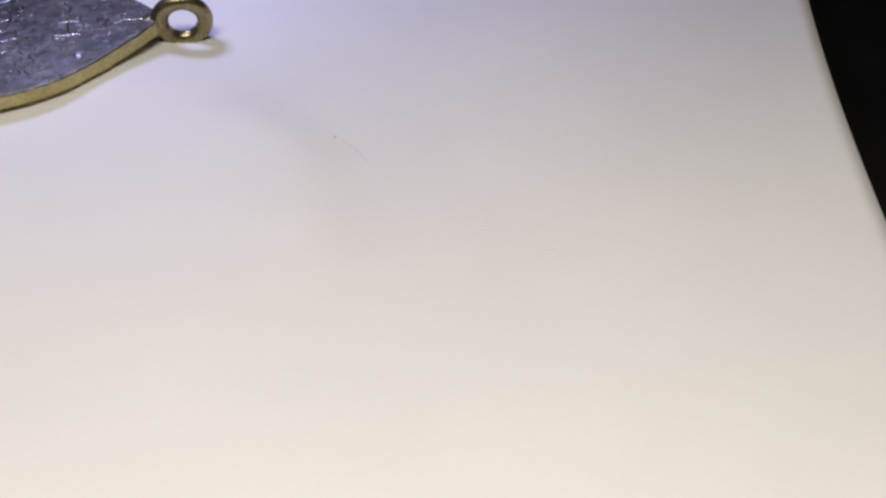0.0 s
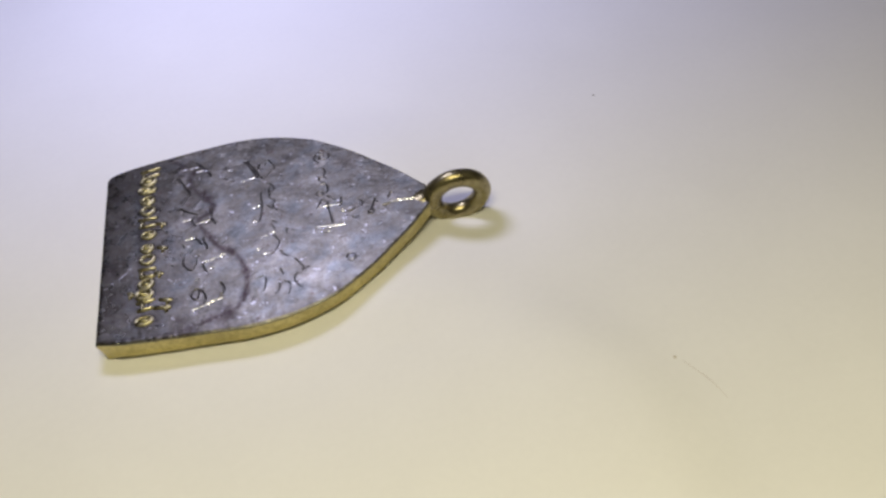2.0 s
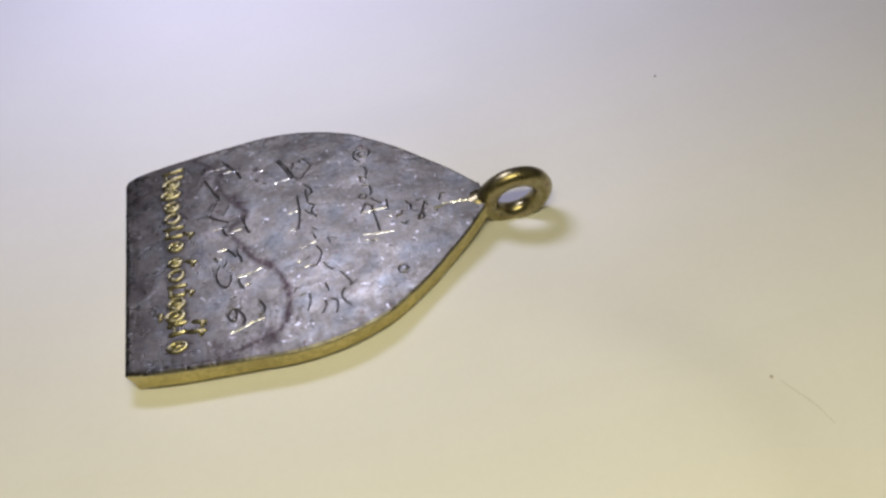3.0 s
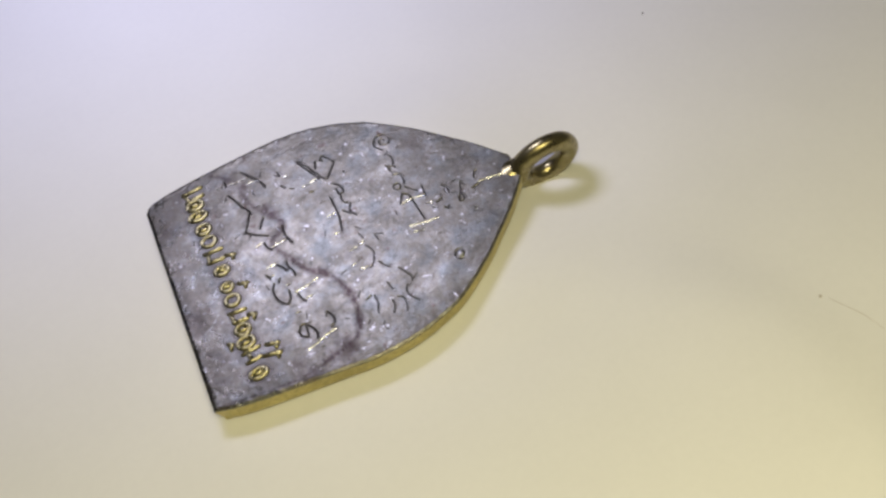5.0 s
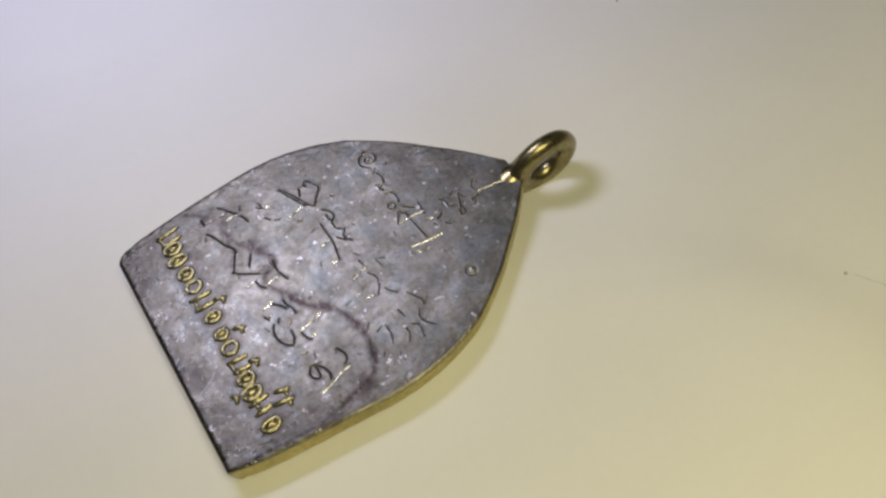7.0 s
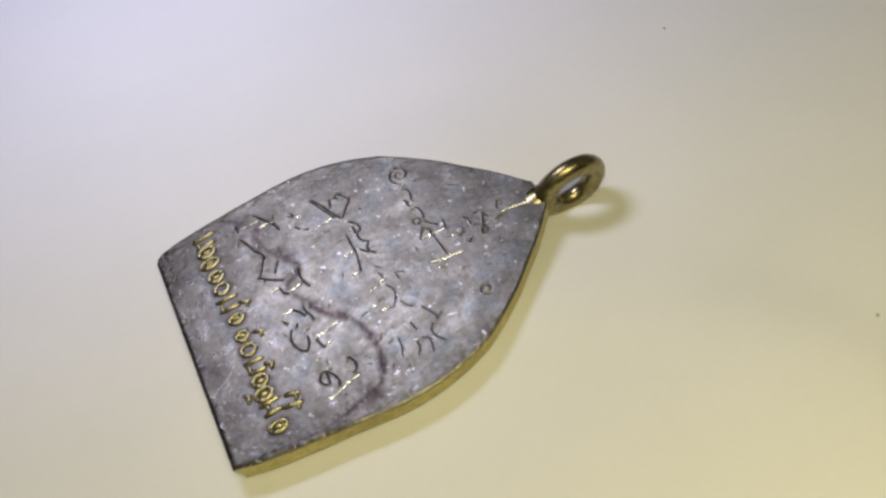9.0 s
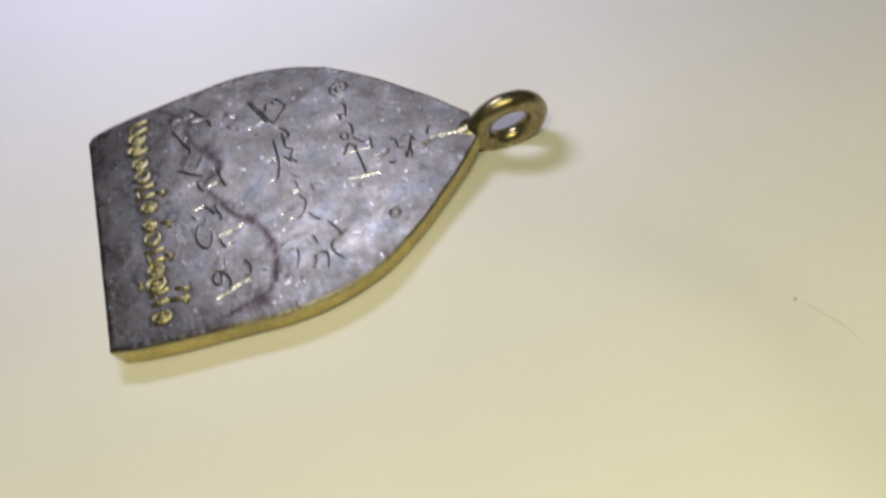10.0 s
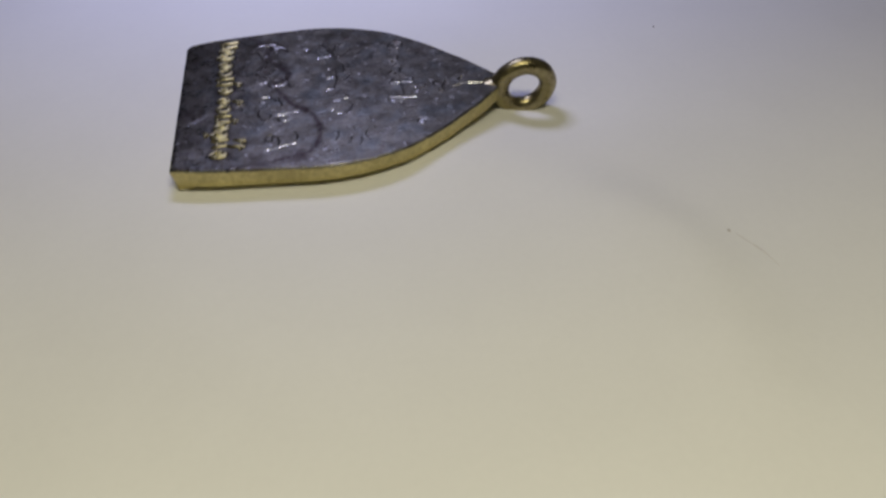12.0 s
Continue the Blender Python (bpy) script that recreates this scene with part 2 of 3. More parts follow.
# scribed strokes, in millimetres along and across the face: three lines of old script that cannot be read
SECOND_LINE = [
    [(8.94, 9.96), (9.52, 9.15), (10.13, 8.2), (10.41, 7.6), (10.47, 7.23)], [(7.25, 9.74), (7.27, 9.02)], [(7.11, 8.16), (7.49, 7.39), (7.88, 6.34), (8.31, 5.64), (8.35, 5.15)],
    [(8.28, 5.38), (7.85, 4.47), (7.33, 3.6)], [(7.33, 3.6), (7.87, 3.07), (8.52, 2.63), (8.99, 2.33)], [(9.27, 4.33), (8.81, 3.64), (8.67, 3.36)],
    [(10.46, 2.69), (10.37, 1.75), (10.55, 0.98), (10.7, 0.61)], [(8.46, 1.82), (8.58, 1.2), (8.88, 0.84)], [(8.66, -0.71), (9.12, -1.25), (9.35, -1.7)],
    [(9.52, -0.9), (9.54, -1.4), (9.8, -1.98), (9.83, -2.41)], [(7.59, -1.3), (7.78, -1.73)],
]
SECOND_LINE_END = [
    [(7.94, -2.33), (7.61, -2.99), (7.64, -3.82), (7.94, -4.4), (8.33, -4.71)], [(8.84, -3.55), (8.74, -4.22), (8.48, -4.65)], [(9.41, -4.22), (9.55, -4.86), (9.75, -5.15)],
    [(8.51, -2.12), (8.32, -2.41)], [(8.6, -7.07), (8.29, -7.63), (8.45, -8.07), (8.8, -8.25), (8.95, -7.86), (8.92, -7.13), (8.6, -7.07)],
    [(9.05, -7.23), (9.44, -7.75), (9.62, -8.37), (9.47, -8.75)], [(10.98, -6.9), (11.29, -7.57), (11.2, -8.1), (10.89, -8.31)],
]
THIRD_LINE = [
    [(13.89, 8.46), (14.42, 7.25), (14.87, 6.23), (15.13, 5.64)], [(14.05, 8.47), (14.62, 7.46), (15.24, 5.95)],
    [(16.23, 7.84), (16.73, 7.14), (16.9, 6.64), (16.28, 5.9), (15.69, 5.29), (15.23, 5.88)], [(15.45, 7.64), (15.19, 6.81)], [(15.84, 7.48), (16.07, 7.54)],
    [(11.64, 8.04), (12.01, 7.69), (11.95, 8.28)], [(11.76, 6.73), (12.05, 6.27)], [(12.37, 6.01), (12.71, 5.81)], [(13.82, 4.7), (14.23, 4.68)],
    [(16.02, 4.54), (16.49, 4.02), (16.57, 3.38), (16.14, 3.01), (16.12, 2.41)], [(15.29, 3.4), (15.29, 2.33), (15.28, 1.21), (14.97, -0.4)], [(16.1, 3.9), (16.08, 3.23)],
    [(16.18, 2.19), (16.62, 1.83), (16.31, 1.29), (16.65, 0.51)], [(15.74, 1.5), (16.32, 0.83)],
]
THIRD_LINE_END = [
    [(16.13, -1.34), (16.27, -1.89)], [(17.31, -2.09), (17.37, -2.73)], [(16.19, -2.72), (16.54, -3.4), (16.47, -3.98), (16.08, -4.68), (15.76, -4.86)],
    [(16.57, -4.67), (16.81, -5.12), (17.19, -5.61)], [(17.82, -6.01), (18.15, -6.65), (18.48, -7.29), (18.4, -7.66)], [(17.89, -7.82), (17.59, -8.28), (17.65, -8.86), (18.18, -9.61)],
    [(15.03, -7.49), (15, -8.32), (14.71, -9.05)], [(16.19, -8.46), (16.21, -9.02), (15.85, -9.61)], [(16.7, -8.47), (17.11, -8.78), (17.12, -9.34), (16.94, -9.94)], [(16.44, -6.85), (16.61, -7.6)],
    [(14.27, -7.5), (14.79, -7.29)],
]
FOURTH_LINE = [
    [(21.62, 4.88), (21.75, 4.34), (21.55, 3.72)], [(20.92, 3.9), (21.13, 3.47)], [(21.15, 2.64), (21.63, 2.53), (21.74, 1.88), (21.62, 1.39)], [(21.53, 1.02), (21.95, 0.47), (22.32, 0.13)],
    [(22.85, 0.39), (22.82, -0.12), (22.71, -0.73)], [(21.06, 0.54), (20.73, 0.01), (20.48, -0.41)], [(21.12, 0.39), (21.51, 0.11), (21.52, -0.28)], [(21.47, -0.27), (21.61, -1.35), (21.7, -2.77)],
]
FOURTH_LINE_END = [
    [(23.34, -1.81), (23.76, -1.71), (23.9, -1.57)], [(23.69, -2.57), (23.96, -2.86), (24.12, -2.61)], [(24.41, -0.4), (24.75, -0.85), (24.71, -1.36)], [(26, -0.87), (25.59, -1.82), (25.1, -2.66)],
    [(25.98, -0.93), (26.2, -1.4)], [(25.6, -1.95), (25.62, -2.6), (25.19, -2.69), (25.23, -2.2)], [(27.23, -1.14), (27.5, -0.59), (27.76, -0.55)], [(26.58, -2), (27.1, -1.94), (27.32, -1.89)],
]
# strokes cut wider, with the glint of their walls put into the colour
CUT = [
    [(7.28, 9.09), (7.92, 9.13), (8.44, 9.07)], [(8.44, 9.07), (9.25, 9.11)], [(9.05, 8.41), (9.74, 8.42), (10.34, 8.19)], [(7.7, 1.78), (8.33, 1.93)], [(8.91, 1.08), (9.57, 1.15), (10.29, 1.27)],
    [(7.86, -0.73), (8.67, -0.59)], [(7.75, -1.6), (8.14, -1.56)], [(8.82, -3.01), (9.16, -3.01)], [(9.21, -3.97), (10.28, -3.89), (11.44, -3.6)], [(9.92, -4.98), (10.45, -4.94)],
    [(8.39, -9.4), (9.31, -9.18), (10.19, -8.84), (11.1, -8.72)], [(13.5, 5.57), (14.13, 5.61), (14.84, 5.75)], [(12.2, 7.54), (12.57, 7.54)], [(14.38, 3.2), (14.8, 3.25)],
    [(14.32, 1.51), (15.05, 1.63)],
]
CUT_END = [
    [(14.27, -0.4), (14.91, -0.44)], [(14.89, -2.61), (15.45, -2.51)], [(15.74, -2.31), (16.24, -2.25)], [(14.93, -4.67), (15.6, -4.68)], [(14.48, -3.98), (14.73, -3.95)],
    [(20.51, -0.49), (21.58, -0.44), (22.76, -0.56)], [(20.29, -2.88), (21.42, -3.11), (22.82, -3.25)], [(20.34, -3.51), (21.02, -3.76), (21.33, -3.69)], [(22.53, -1.44), (23.01, -1.55)],
    [(22.95, -2.17), (23.05, -2.33)], [(27.43, -1.67), (28.74, -1.84), (29.78, -2.04)],
]
SPIRAL = [[(21.75 + (0.12 + 0.06 * k) * math.cos(k * 0.75), 6.55 + (0.12 + 0.06 * k) * math.sin(k * 0.75)) for k in range(15)]]
LOOPS = [[(cx + r * math.cos(k * 0.7), cy + r * math.sin(k * 0.7)) for k in range(n)] for cx, cy, r, n in ((20.95, 1.38, 0.32, 10), (22.9, -7.4, 0.42, 8), (21.3, 3.35, 0.3, 7), (16.2, 7.55, 0.25, 7))]
SCRATCH = [[(0.6, -4.21), (1.9, -3.58), (2.74, -2.78)]]
STAIN = curve_through([(6.42, 10.93), (7.31, 10.23), (8.16, 9.32), (8.29, 8.28), (8.41, 7.18), (8.73, 6.02), (9.18, 5.17), (9.84, 4.72), (10.4, 3.64), (10.51, 2.67), (9.75, 1.98), (9.09, 1.65), (9.26, 0.7), (9.72, -0.23), (10.29, -1.36), (10.87, -2.37), (11.97, -3.37), (12.53, -4.05), (13.05, -5.17), (13.34, -6.43), (13.36, -7.57), (13.12, -8.6), (12.82, -9.48), (12.27, -10.2), (11.58, -10.45)], 90)
# the gilt line of raised lettering as plain bars: where each letter stands along the line, and how far up it reaches
LETTERS = [(9.75, 3.3, 5.2), (8.6, 3.1, 5.1), (7.35, 3.0, 5.0), (5.8, 3.1, 5.0), (4.4, 3.15, 5.0), (2.75, 3.1, 5.0), (1.05, 3.25, 5.05), (-0.7, 3.4, 5.0), (-2.1, 3.35, 5.0), (-3.75, 3.45, 4.95), (-5.1, 3.3, 4.9), (-6.3, 3.1, 4.85), (-7.6, 3.25, 4.9), (-9.35, 3.2, 4.9)]
MARKS = [(2.2, 5.0, 5.8), (-1.0, 5.2, 5.9), (-4.1, 5.0, 5.6), (-5.9, 2.6, 3.0), (-8.3, 5.0, 6.3), (-7.45, 5.5, 6.4)]


def letter_bars():
    """The bars, in millimetres: rounded loops (middle, half length, half width) and straight ones (both ends)."""
    dice, loops, out = random.Random(4), [], []
    for k, (y, low, high) in enumerate(LETTERS):
        half = dice.uniform(0.42, 0.52)
        top, foot = high - dice.uniform(0, 0.25), low + dice.uniform(0.05, 0.3)
        if k in (0, 5, 9, 12):
            lean = dice.uniform(-0.12, 0.1)
            out.append(((foot, y + half + lean), (top, y + half - lean)))
            out.append(((foot + 0.1, y - half + lean), (top - 0.1, y - half - lean)))
            out.append(((foot + dice.uniform(0, 0.7), y + half), (foot + dice.uniform(0.2, 0.5), y - half)))
        else:
            loops.append(((top + foot) / 2, y, round((top - foot) / 2, 1), round(half + 0.08, 1)))
            if k % 4:
                out.append((((top + foot) / 2 - 0.3, y + dice.uniform(-0.1, 0.1)), ((top + foot) / 2 + 0.25, y + dice.uniform(-0.1, 0.1))))
    for y, low, high in MARKS:
        out.append(((low, y + 0.15), (high, y - 0.1)))
        out.append(((high - 0.1, y - 0.05), (high - 0.25, y - 0.45)))
    return loops, out


def face_plate():
    nu, nv = 960, 740
    xs = START + 0.07 + (LENGTH - START - 0.14) * np.linspace(0, 1, nu)
    v = np.linspace(-1, 1, nv)
    x = np.repeat(xs[:, None], nv, 1)
    w = np.where(v[None, :] > 0, np.maximum(upper_width(xs) - 0.07, 0.3)[:, None], np.maximum(half_width(xs) - 0.07, 0.3)[:, None])
    y = middle(x) + v[None, :] * w
    border = np.minimum(np.minimum(x - START, LENGTH + 1 - x), (1 - np.abs(v))[None, :] * w)
    upper, base = (1 - v)[None, :] * w, x - START
    z = TOP - 0.07 * np.exp(-((border / 0.08) ** 1.5)) - 0.13 * np.exp(-((base / 0.2) ** 2)) - 0.07 * np.exp(-((upper / 0.14) ** 2))
    bumps = np.array([noise.noise(Vector((a * 0.55, b * 0.55, 0))) for a, b in zip(x.ravel(), y.ravel())]).reshape(x.shape)
    grit = np.array([noise.noise(Vector((a * 2.2, b * 2.2, 5))) for a, b in zip(x.ravel(), y.ravel())]).reshape(x.shape)
    z += 0.02 * bumps + 0.004 * grit * (1 + 7.0 * np.exp(-border / 0.5))
    dirt_and_shade = np.zeros_like(x)
    flecks = np.array([noise.noise(Vector((a * 3.5, b * 3.5, 9))) for a, b in zip(x.ravel(), y.ravel())]).reshape(x.shape)
    sparks = np.array([noise.noise(Vector((a * 2.6, b * 2.6, 3))) for a, b in zip(x.ravel(), y.ravel())]).reshape(x.shape)
    worn_glint = np.zeros_like(x)
    cuts = ((SECOND_LINE, 0.055, 0.05, 0.85), (SECOND_LINE_END, 0.055, 0.05, 0.85), (THIRD_LINE, 0.052, 0.045, 0.75), (THIRD_LINE_END, 0.045, 0.035, 0.45))
    cuts += ((FOURTH_LINE, 0.052, 0.045, 0.8), (FOURTH_LINE_END, 0.052, 0.045, 0.8), (SPIRAL, 0.055, 0.045, 0.7), (LOOPS, 0.05, 0.04, 0.6), (SCRATCH, 0.035, 0.015, 0.0), (CUT, 0.085, 0.065, 0.0), (CUT_END, 0.085, 0.065, 0.0))
    for lines, wide, deep, dark in cuts:
        for points in lines:
            p = curve_through(points, 4 * len(points)) if len(points) > 2 else np.array(points, float)
            x0, y0, x1, y1 = *p.min(0), *p.max(0)
            m = (x > x0 - 0.8) & (x < x1 + 0.8) & (y > y0 - 0.8) & (y < y1 + 0.8)
            far = np.min([segment_distance(x[m], y[m], a, b) for a, b in zip(p[:-1], p[1:])], 0)
            if dark:
                z[m] += -deep * np.exp(-((far / wide) ** 2)) + 0.25 * deep * np.exp(-(((far - 2.2 * wide) / wide) ** 2))
            else:
                z[m] -= deep * np.clip(1 - far / wide, 0, 1) * np.clip(0.9 + 0.8 * sparks[m], 0.5, 1)
            dirt_and_shade[m] = np.maximum(dirt_and_shade[m], dark * np.exp(-((far / (0.9 * wide)) ** 2)))
            if not dark:
                worn_glint[m] = np.maximum(worn_glint[m], np.exp(-((far / (0.9 * wide)) ** 4)) * np.clip(0.55 + 1.8 * sparks[m], 0.02, 1) * (0.4 if lines is SCRATCH else 1.0))
    # a small raised bead near the edge, its glint put into the colour
    far = np.hypot(x - 22.97, y + 7.3) * (1 + 0.3 * grit)
    z += 0.07 * np.exp(-((far / 0.2) ** 2)) - 0.03 * np.exp(-(((far - 0.42) / 0.1) ** 2))
    worn_glint = np.maximum(worn_glint, 0.6 * np.exp(-((far / 0.2) ** 2)))
    loops, bars = letter_bars()
    # the face is darker close round each letter bar
    for cx, cy, rx, ry in loops:
        m = (abs(x - cx) < rx + 0.8) & (abs(y - cy) < ry + 0.8)
        far = np.maximum(np.hypot((x[m] - cx) / (rx + 0.25), (y[m] - cy) / (ry + 0.25)) - 1, 0)
        dirt_and_shade[m] = np.maximum(dirt_and_shade[m], 0.4 * np.exp(-((far / 0.1) ** 2)))
    for p, q in bars:
        m = (x > min(p[0], q[0]) - 0.8) & (x < max(p[0], q[0]) + 0.8) & (y > min(p[1], q[1]) - 0.8) & (y < max(p[1], q[1]) + 0.8)
        far = segment_distance(x[m], y[m], p, q)
        dirt_and_shade[m] = np.maximum(dirt_and_shade[m], 0.4 * np.exp(-((far / 0.28) ** 4)))
    # small nicks scattered along and between the lines, some with a glint coloured in
    chance = random.Random(11)
    for k in range(60):
        cx = chance.choice((9, 9.5, 15.5, 16, 22.5, 25.5)) + chance.gauss(0, 1.1)
        if not 6.2 < cx < 29:
            continue
        cy = float(middle(cx)) + chance.uniform(-0.88, 0.88) * float(half_width(cx))
        turn, long, bright = chance.gauss(0.6, 1.0), chance.uniform(0.02, 0.3), chance.random() < 0.2
        dx, dy = long * math.cos(turn), long * math.sin(turn)
        i0, i1 = np.searchsorted(xs, (cx - 0.8, cx + 0.8))
        part_x, part_y = x[i0:i1], y[i0:i1]
        far = segment_distance(part_x, part_y, (cx - dx, cy - dy), (cx + dx, cy + dy))
        z[i0:i1] -= (0.03 if bright else 0.025) * np.exp(-((far / 0.055) ** 2))
        if bright:
            worn_glint[i0:i1] = np.maximum(worn_glint[i0:i1], 0.45 * np.exp(-((far / 0.045) ** 2)))
        else:
            dirt_and_shade[i0:i1] = np.maximum(dirt_and_shade[i0:i1], 0.4 * np.exp(-((far / 0.045) ** 2)))
    far = np.min([segment_distance(x, y, a, b) for a, b in zip(STAIN[:-1], STAIN[1:])], 0) + 0.14 * grit + 0.25 * bumps + 0.08 * np.clip(y / 5, 0, 1)
    stain = np.interp(y, [-8, -2, 3, 11], [1.0, 0.95, 0.85, 0.8]) * np.clip(0.9 + 0.5 * flecks, 0, 1) * np.exp(-((np.maximum(far, 0) / 0.36) ** 2))
    stain = np.maximum(stain, 0.3 * np.clip(1 - x / 10 + 0.9 * bumps + 0.7 * grit, 0, 1))
    for cx, cy, r, a in ((7.6, 9.7, 0.6, 0.8), (8.6, 8.4, 0.55, 0.85), (10.0, 4.2, 0.55, 0.9), (9.5, 4.9, 0.5, 0.8), (0.9, -2.4, 1.4, 0.6), (11.6, -10.6, 0.9, 0.85), (10.8, -11.1, 0.8, 0.7), (1.2, 6.9, 1.2, 0.5), (2.4, -6.9, 1.5, 0.4), (8, -11.6, 1.5, 0.6), (24, 5, 1.2, 0.3), (4.2, -9.6, 2.0, 0.35), (1.5, 9.0, 1.2, 0.4)):
        d = np.hypot(x - cx, y - cy) * (1 + 0.6 * grit + 0.7 * bumps)
        stain = np.maximum(stain, a * np.exp(-((d / r) ** 2)))
    for a, b, r, k in (((9.2, -10.95), (11.1, -10.7), 0.42, 0.95), ((7.0, -11.35), (9.6, -11.1), 0.22, 0.8), ((0, -10.55), (7.2, -11.45), 0.12, 0.8), ((9.7, 5.0), (10.5, 3.4), 0.28, 0.95), ((0.1, -2.6), (2.4, -3.6), 0.35, 0.5)):
        d = segment_distance(x, y, a, b) * (1 + 0.8 * grit) + 0.15 * bumps
        stain = np.maximum(stain, k * np.exp(-((np.maximum(d, 0) / r) ** 2)) * np.clip(0.85 + flecks, 0, 1))
    # shade of the base and far edges put into the colour; near edge tarnished
    rim = np.maximum(np.exp(-((base / 0.2) ** 2)), np.exp(-((upper / 0.2) ** 2)))
    rim = np.maximum(rim, np.exp(-((border / 0.08) ** 2)) * (x < 8))
    dirt_and_shade = np.maximum(dirt_and_shade, 0.92 * rim * np.clip(0.9 + 0.6 * bumps, 0, 1))
    me = mesh_of("face_plate", np.stack([x, y, z], -1).reshape(-1, 3) * MM, grid_faces(nu, nv), PEWTER)
    me.attributes.new("tarnish_and_shade", "FLOAT", "POINT").data.foreach_set("value", (dirt_and_shade * (1 - worn_glint)).ravel().astype(np.float32))
    me.attributes.new("stain", "FLOAT", "POINT").data.foreach_set("value", (0.92 * np.clip(stain, 0, 1) * (1 - worn_glint)).ravel().astype(np.float32))
    me.attributes.new("polish", "FLOAT", "POINT").data.foreach_set("value", ((np.clip(1.1 - x / 9 + 0.3 * bumps, 0, 1) - 0.3 * np.clip(stain, 0, 1)) * (1 - worn_glint)).ravel().astype(np.float32))
    me.attributes.new("worn_glint", "FLOAT", "POINT").data.foreach_set("value", worn_glint.ravel().astype(np.float32))
    return me


def body_mesh():
    rings = [(0.3, 2.5), (0.07, 2.6), (0.015, 2.57), (0.0, 2.5), (-0.03, 1.9), (-0.05, 1.4), (-0.03, 1.24), (0.08, 1.15), (1.5, 1.15)]
    verts, n = [], 0
    for inset, z in rings:
        p = outline(inset)
        n = len(p)
        for q in p:
            k = noise.noise(Vector((q[0] * 0.7, q[1] * 0.7, z * 0.9)))
            sag = -0.2 * max(0.0, q[0] / LENGTH) ** 3 * max(0.0, 1.5 - z) - 0.42 * max(0.0, 1 - q[0] / 19) * min(1.0, max(0.0, (2.2 - z) / 0.9))
            out = 0.4 * max(0.0, 1.0 - q[0]) * max(0.0, min(1.0, (2.4 - z) / 1.5))
            verts.append(Vector((q[0] + out, q[1], z + sag + 0.04 * k + ((0.09 * noise.noise(Vector((q[0] * 2.3, q[1] * 2.3, 2))) + 0.05 * noise.noise(Vector((q[0] * 7, q[1] * 7, 4))) - 0.16 * max(0.0, 1 - (q[0] - START) / 0.6) - (0.08 if q[1] > 0 else 0)) if z > 2.3 else 0))) * MM)
    faces = [(i * n + k, (i + 1) * n + k, (i + 1) * n + (k + 1) % n, i * n + (k + 1) % n) for i in range(len(rings) - 1) for k in range(n)]
    faces += [tuple(range(n)), tuple(range((len(rings) - 1) * n, len(rings) * n))[::-1]]
    me = mesh_of("body", verts, faces, BRASS)
    # the silver of the back is drawn over the top of the edge
    me.materials.append(PEWTER)
    for k in range(3 * n):
        me.polygons[k].material_index = 1
    return me


pendant = tagged(new("pendant"), "arch-shaped pendant, tarnished silver back, gilt edge, on white paper", "pendant")
part("body", body_mesh(), None, pendant, "gilt brass body and edge")
part("face_plate", face_plate(), None, pendant, "tarnished silver back face scribed with old script")


def foot_mesh():
    bm = bmesh.new()
    box(bm, 0.0 * MM, 1.6 * MM, -10.85 * MM, 10.85 * MM, 0.22 * MM, 1.6 * MM, 0.45 * MM)
    return bm


part("base_rim", foot_mesh(), BRASS, pendant)


def ring_mesh():
    """A cast suspension ring that stands on edge, thicker where it joins the tip."""
    centre = Vector((33.65, -1.9, 1.77))
    n = Vector((0.023, -0.993, -0.117)).normalized()
    u = n.cross(Vector((0, 0, 1))).normalized()
    w = u.cross(n)
    a_n, b_n = 96, 28
    verts = []
    for i in range(a_n):
        a = 2 * math.pi * i / a_n
        out = math.cos(a) * u + math.sin(a) * w
        towards = max(0.0, -out.x) ** 4
        for j in range(b_n):
            b = 2 * math.pi * j / b_n
            q = centre + out * (2.47 + (0.88 + 0.12 * towards) * math.cos(b)) + n * ((0.85 + 0.12 * towards) * math.sin(b))
            q += 0.03 * noise.noise(q * 0.8) * out
            verts.append(q * MM)
    faces = [(i * b_n + j, (i + 1) % a_n * b_n + j, (i + 1) % a_n * b_n + (j + 1) % b_n, i * b_n + (j + 1) % b_n) for i in range(a_n) for j in range(b_n)]
    return mesh_of("suspension_ring", verts, faces, RING)


def neck_mesh():
    """The short flared neck between the tip and the ring."""
    verts, faces, sides = [], [], 24
    for x, hw, hh, z in ((28.6, 1.5, 0.8, 1.6), (29.6, 1.55, 1.1, 1.6), (30.5, 1.4, 1.3, 1.65), (31.2, 1.15, 1.45, 1.75), (31.9, 0.9, 1.3, 1.8)):
        for k in range(sides):
            a = 2 * math.pi * k / sides
            verts.append(Vector((x, -1.85 + hw * math.cos(a), z + hh * math.sin(a))) * MM)
    for i in range(4):
        faces += [(i * sides + k, i * sides + (k + 1) % sides, (i + 1) * sides + (k + 1) % sides, (i + 1) * sides + k) for k in range(sides)]
    faces += [tuple(range(sides))[::-1], tuple(range(4 * sides, 5 * sides))]
    return mesh_of("neck", verts, faces, RING)


part("suspension_ring", ring_mesh(), None, pendant, "worn gilt suspension ring")
part("neck", neck_mesh(), None, pendant)


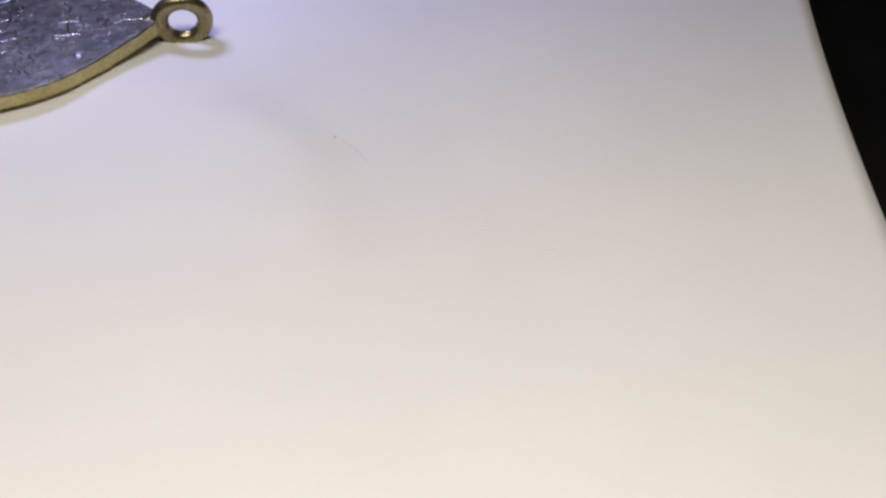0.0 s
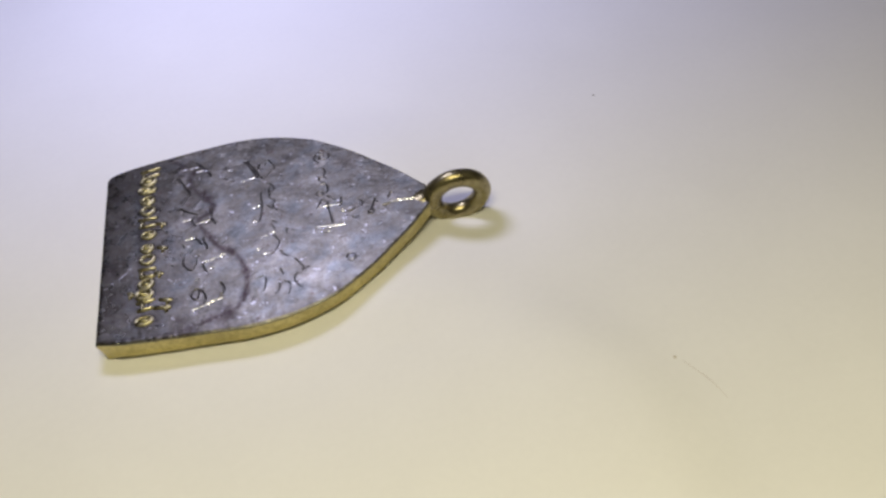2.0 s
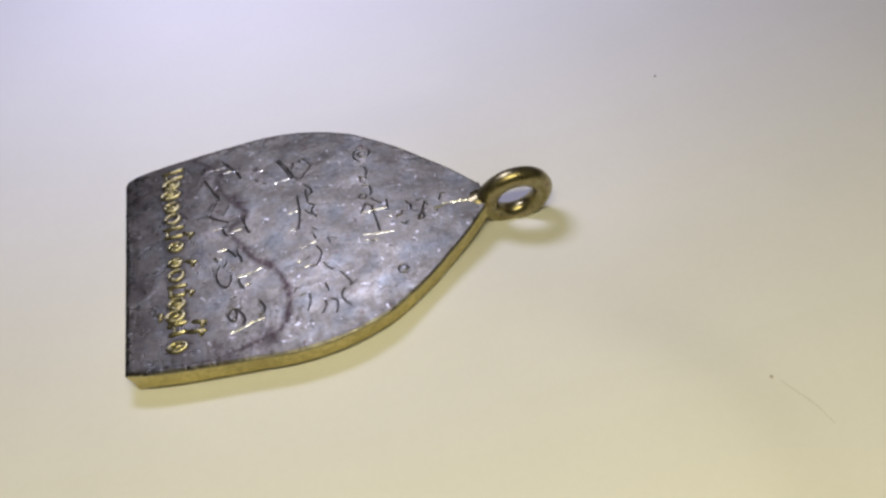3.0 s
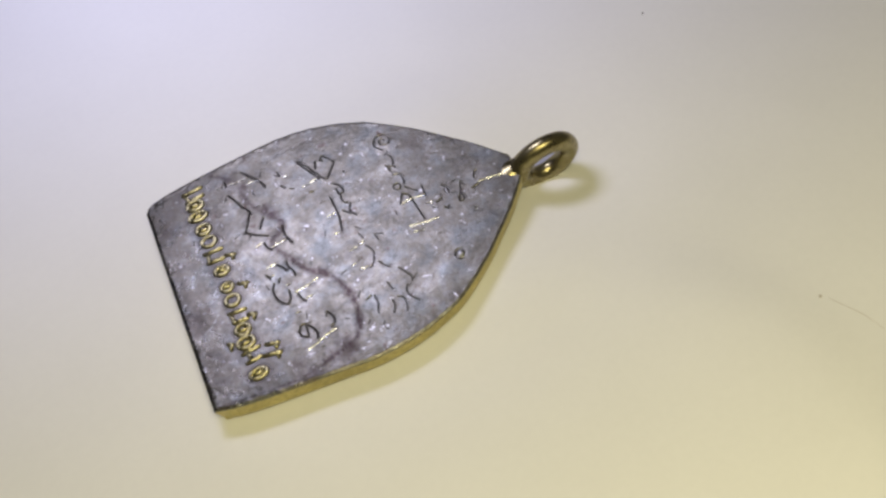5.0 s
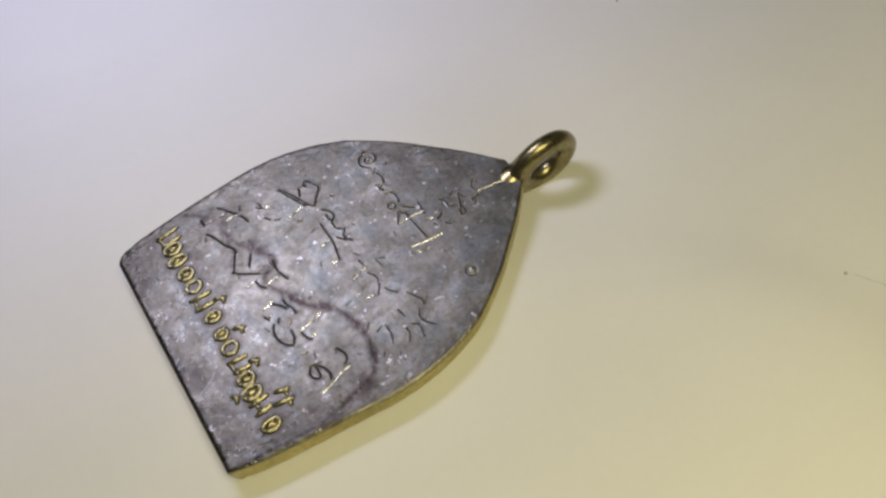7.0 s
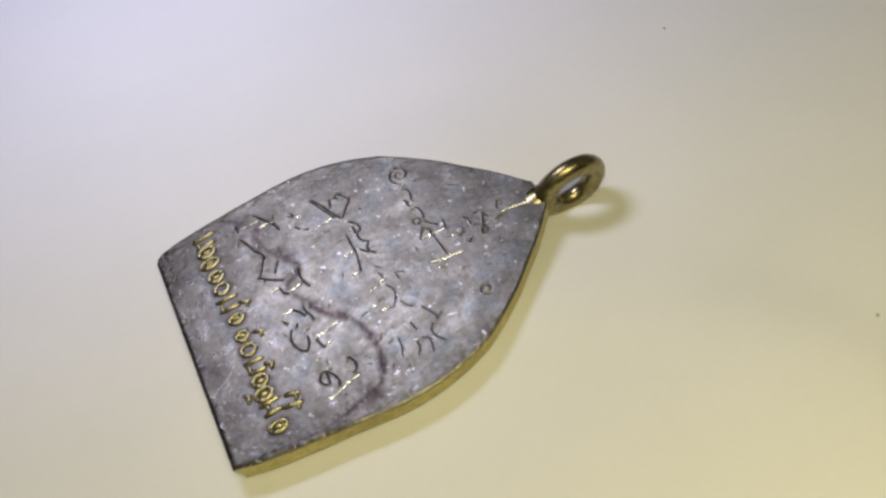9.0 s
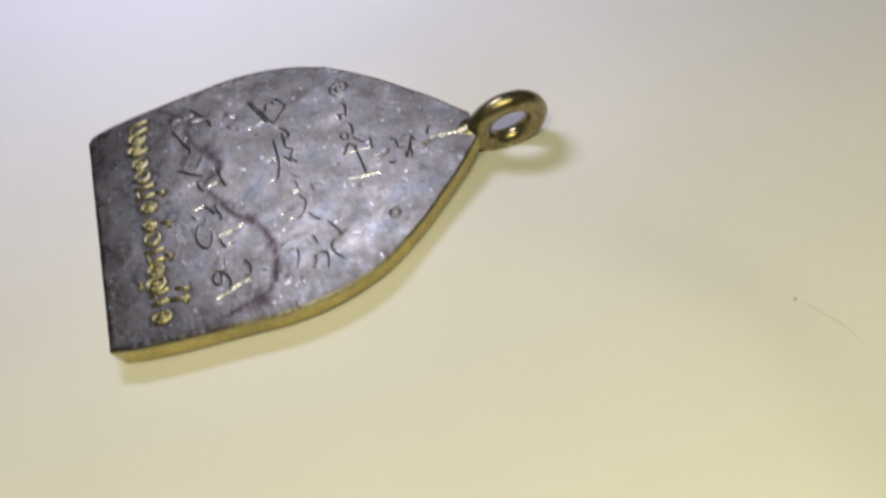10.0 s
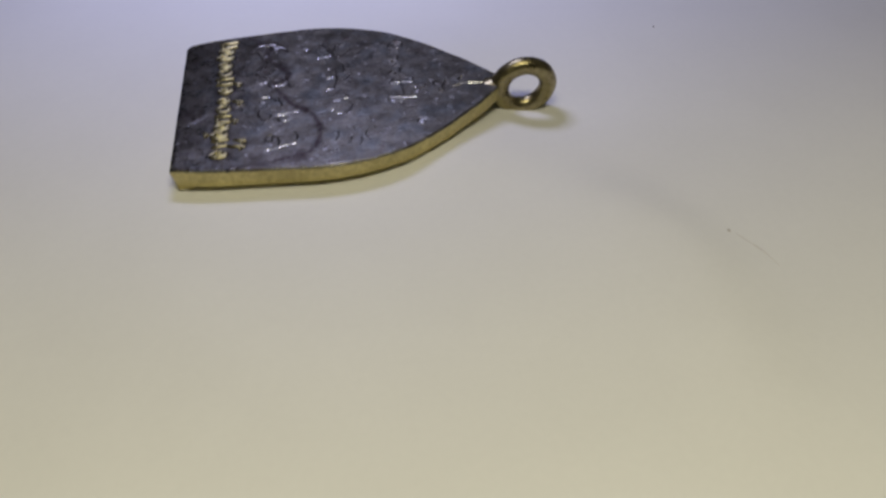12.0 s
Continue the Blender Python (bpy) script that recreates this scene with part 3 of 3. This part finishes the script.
# the gilt line of raised lettering: plain rounded bars of the letters' sizes
def bar_mesh(long):
    """A raised bar with a rounded back and ends, along x."""
    r, verts, faces, sides = 0.19, [], [], 9
    steps = [(-long / 2 - r + r * (1 - math.cos(f)), math.sin(f)) for f in (0.25, 0.7, 1.57)] + [(long / 2 + r - r * (1 - math.cos(f)), math.sin(f)) for f in (1.57, 0.7, 0.25)]
    for px, wide in steps:
        for k in range(sides):
            f = math.pi * k / (sides - 1)
            verts.append(Vector((px, wide * r * math.cos(f), wide * 0.2 * math.sin(f) - 0.03 * (k in (0, sides - 1)))) * MM)
    for i in range(len(steps) - 1):
        faces += [(i * sides + k, i * sides + k + 1, (i + 1) * sides + k + 1, (i + 1) * sides + k) for k in range(sides - 1)]
    faces += [tuple(range(sides))[::-1], tuple(range(len(verts) - sides, len(verts)))]
    return mesh_of("bar", verts, faces, GOLD)


def loop_mesh(rx, ry):
    """A raised oval loop with a rounded back."""
    verts, faces, n, sides = [], [], 28, 7
    for i in range(n):
        a = 2 * math.pi * i / n
        c, w = math.cos(a), math.sin(a)
        for k in range(sides):
            f = math.pi * k / (sides - 1)
            out = 0.2 * math.cos(f)
            verts.append(Vector(((rx - 0.1 + out) * c, (ry - 0.1 + out) * w, 0.19 * math.sin(f) - 0.03 * (k in (0, sides - 1)))) * MM)
    faces = [(i * sides + k, (i + 1) % n * sides + k, (i + 1) % n * sides + k + 1, i * sides + k + 1) for i in range(n) for k in range(sides - 1)]
    verts = [q + Vector((noise.noise(q * 3000), noise.noise(q * 3000 + Vector((7, 0, 0))), 0.6 * noise.noise(q * 4000))) * 0.05 * MM for q in verts]
    return mesh_of("bar", verts, faces, GOLD)


BARS = {}


def bar(key, make, x, y, turn):
    if key not in BARS:
        BARS[key] = make(*key)
    ob = new("bar", BARS[key])
    ob.parent = pendant
    ob.matrix_local = pose(x * MM, y * MM, TOP * MM, 0, 0, turn)


LOOP_BARS, STRAIGHT_BARS = letter_bars()
for cx, cy, rx, ry in LOOP_BARS:
    bar((rx, ry), loop_mesh, cx, cy, 0)
for (ax, ay), (bx, by) in STRAIGHT_BARS:
    bar((round(math.hypot(bx - ax, by - ay) * 5) / 5,), bar_mesh, (ax + bx) / 2, (ay + by) / 2, math.degrees(math.atan2(by - ay, bx - ax)))


# ---- dust on the paper ----
def fibre(points, radius, mat):
    p = curve_through(points, 14)
    h = [float(paper_height(a, b)) + radius * 1000 * 0.9 for a, b in p]
    path = [(a * MM, b * MM, c * MM) for (a, b), c in zip(p, h)]
    return mesh_of("fibre", *tube(path, [radius * (1 - 0.6 * abs(2 * k / 13 - 1)) for k in range(14)]), mat)


def speck(x, y, r, seed, mat):
    bm = bmesh.new()
    bmesh.ops.create_icosphere(bm, subdivisions=2, radius=r * MM)
    for v in bm.verts:
        v.co *= 1 + 0.5 * noise.noise(v.co * 2500 + Vector((seed, 0, 0)))
        v.co.z *= 0.6
        v.co += Vector((x, y, float(paper_height(x, y)) + r * 0.45)) * MM
    me = bpy.data.meshes.new("dust_speck")
    bm.to_mesh(me)
    bm.free()
    me.materials.append(mat)
    return me


tagged(new("hair_fibre", fibre([(47.7, -23.6), (48.3, -24.6), (49.2, -26.1), (49.8, -27.9)], 0.00003, FIBRE)), "short fine brown hair lying on white paper", "hair")
tagged(new("dust_speck", speck(47.25, -23.2, 0.15, 1, FIBRE)), "tiny brown dust speck beside a hair on paper", "dust")
tagged(new("dust_speck", speck(50.9, 9.8, 0.10, 2, DARK)), "tiny dark dust speck on white paper", "dust")
tagged(new("pale_fibre", fibre([(57.6, -39.4), (58.4, -39.8), (59.3, -40.2)], 0.00005, PALE)), "pale cream fibre lying on white paper", "fibre")
tagged(new("pale_fibre", fibre([(62.2, -43.3), (62.8, -43.5), (63.5, -43.7)], 0.00005, PALE)), "pale cream fibre lying on white paper", "fibre")
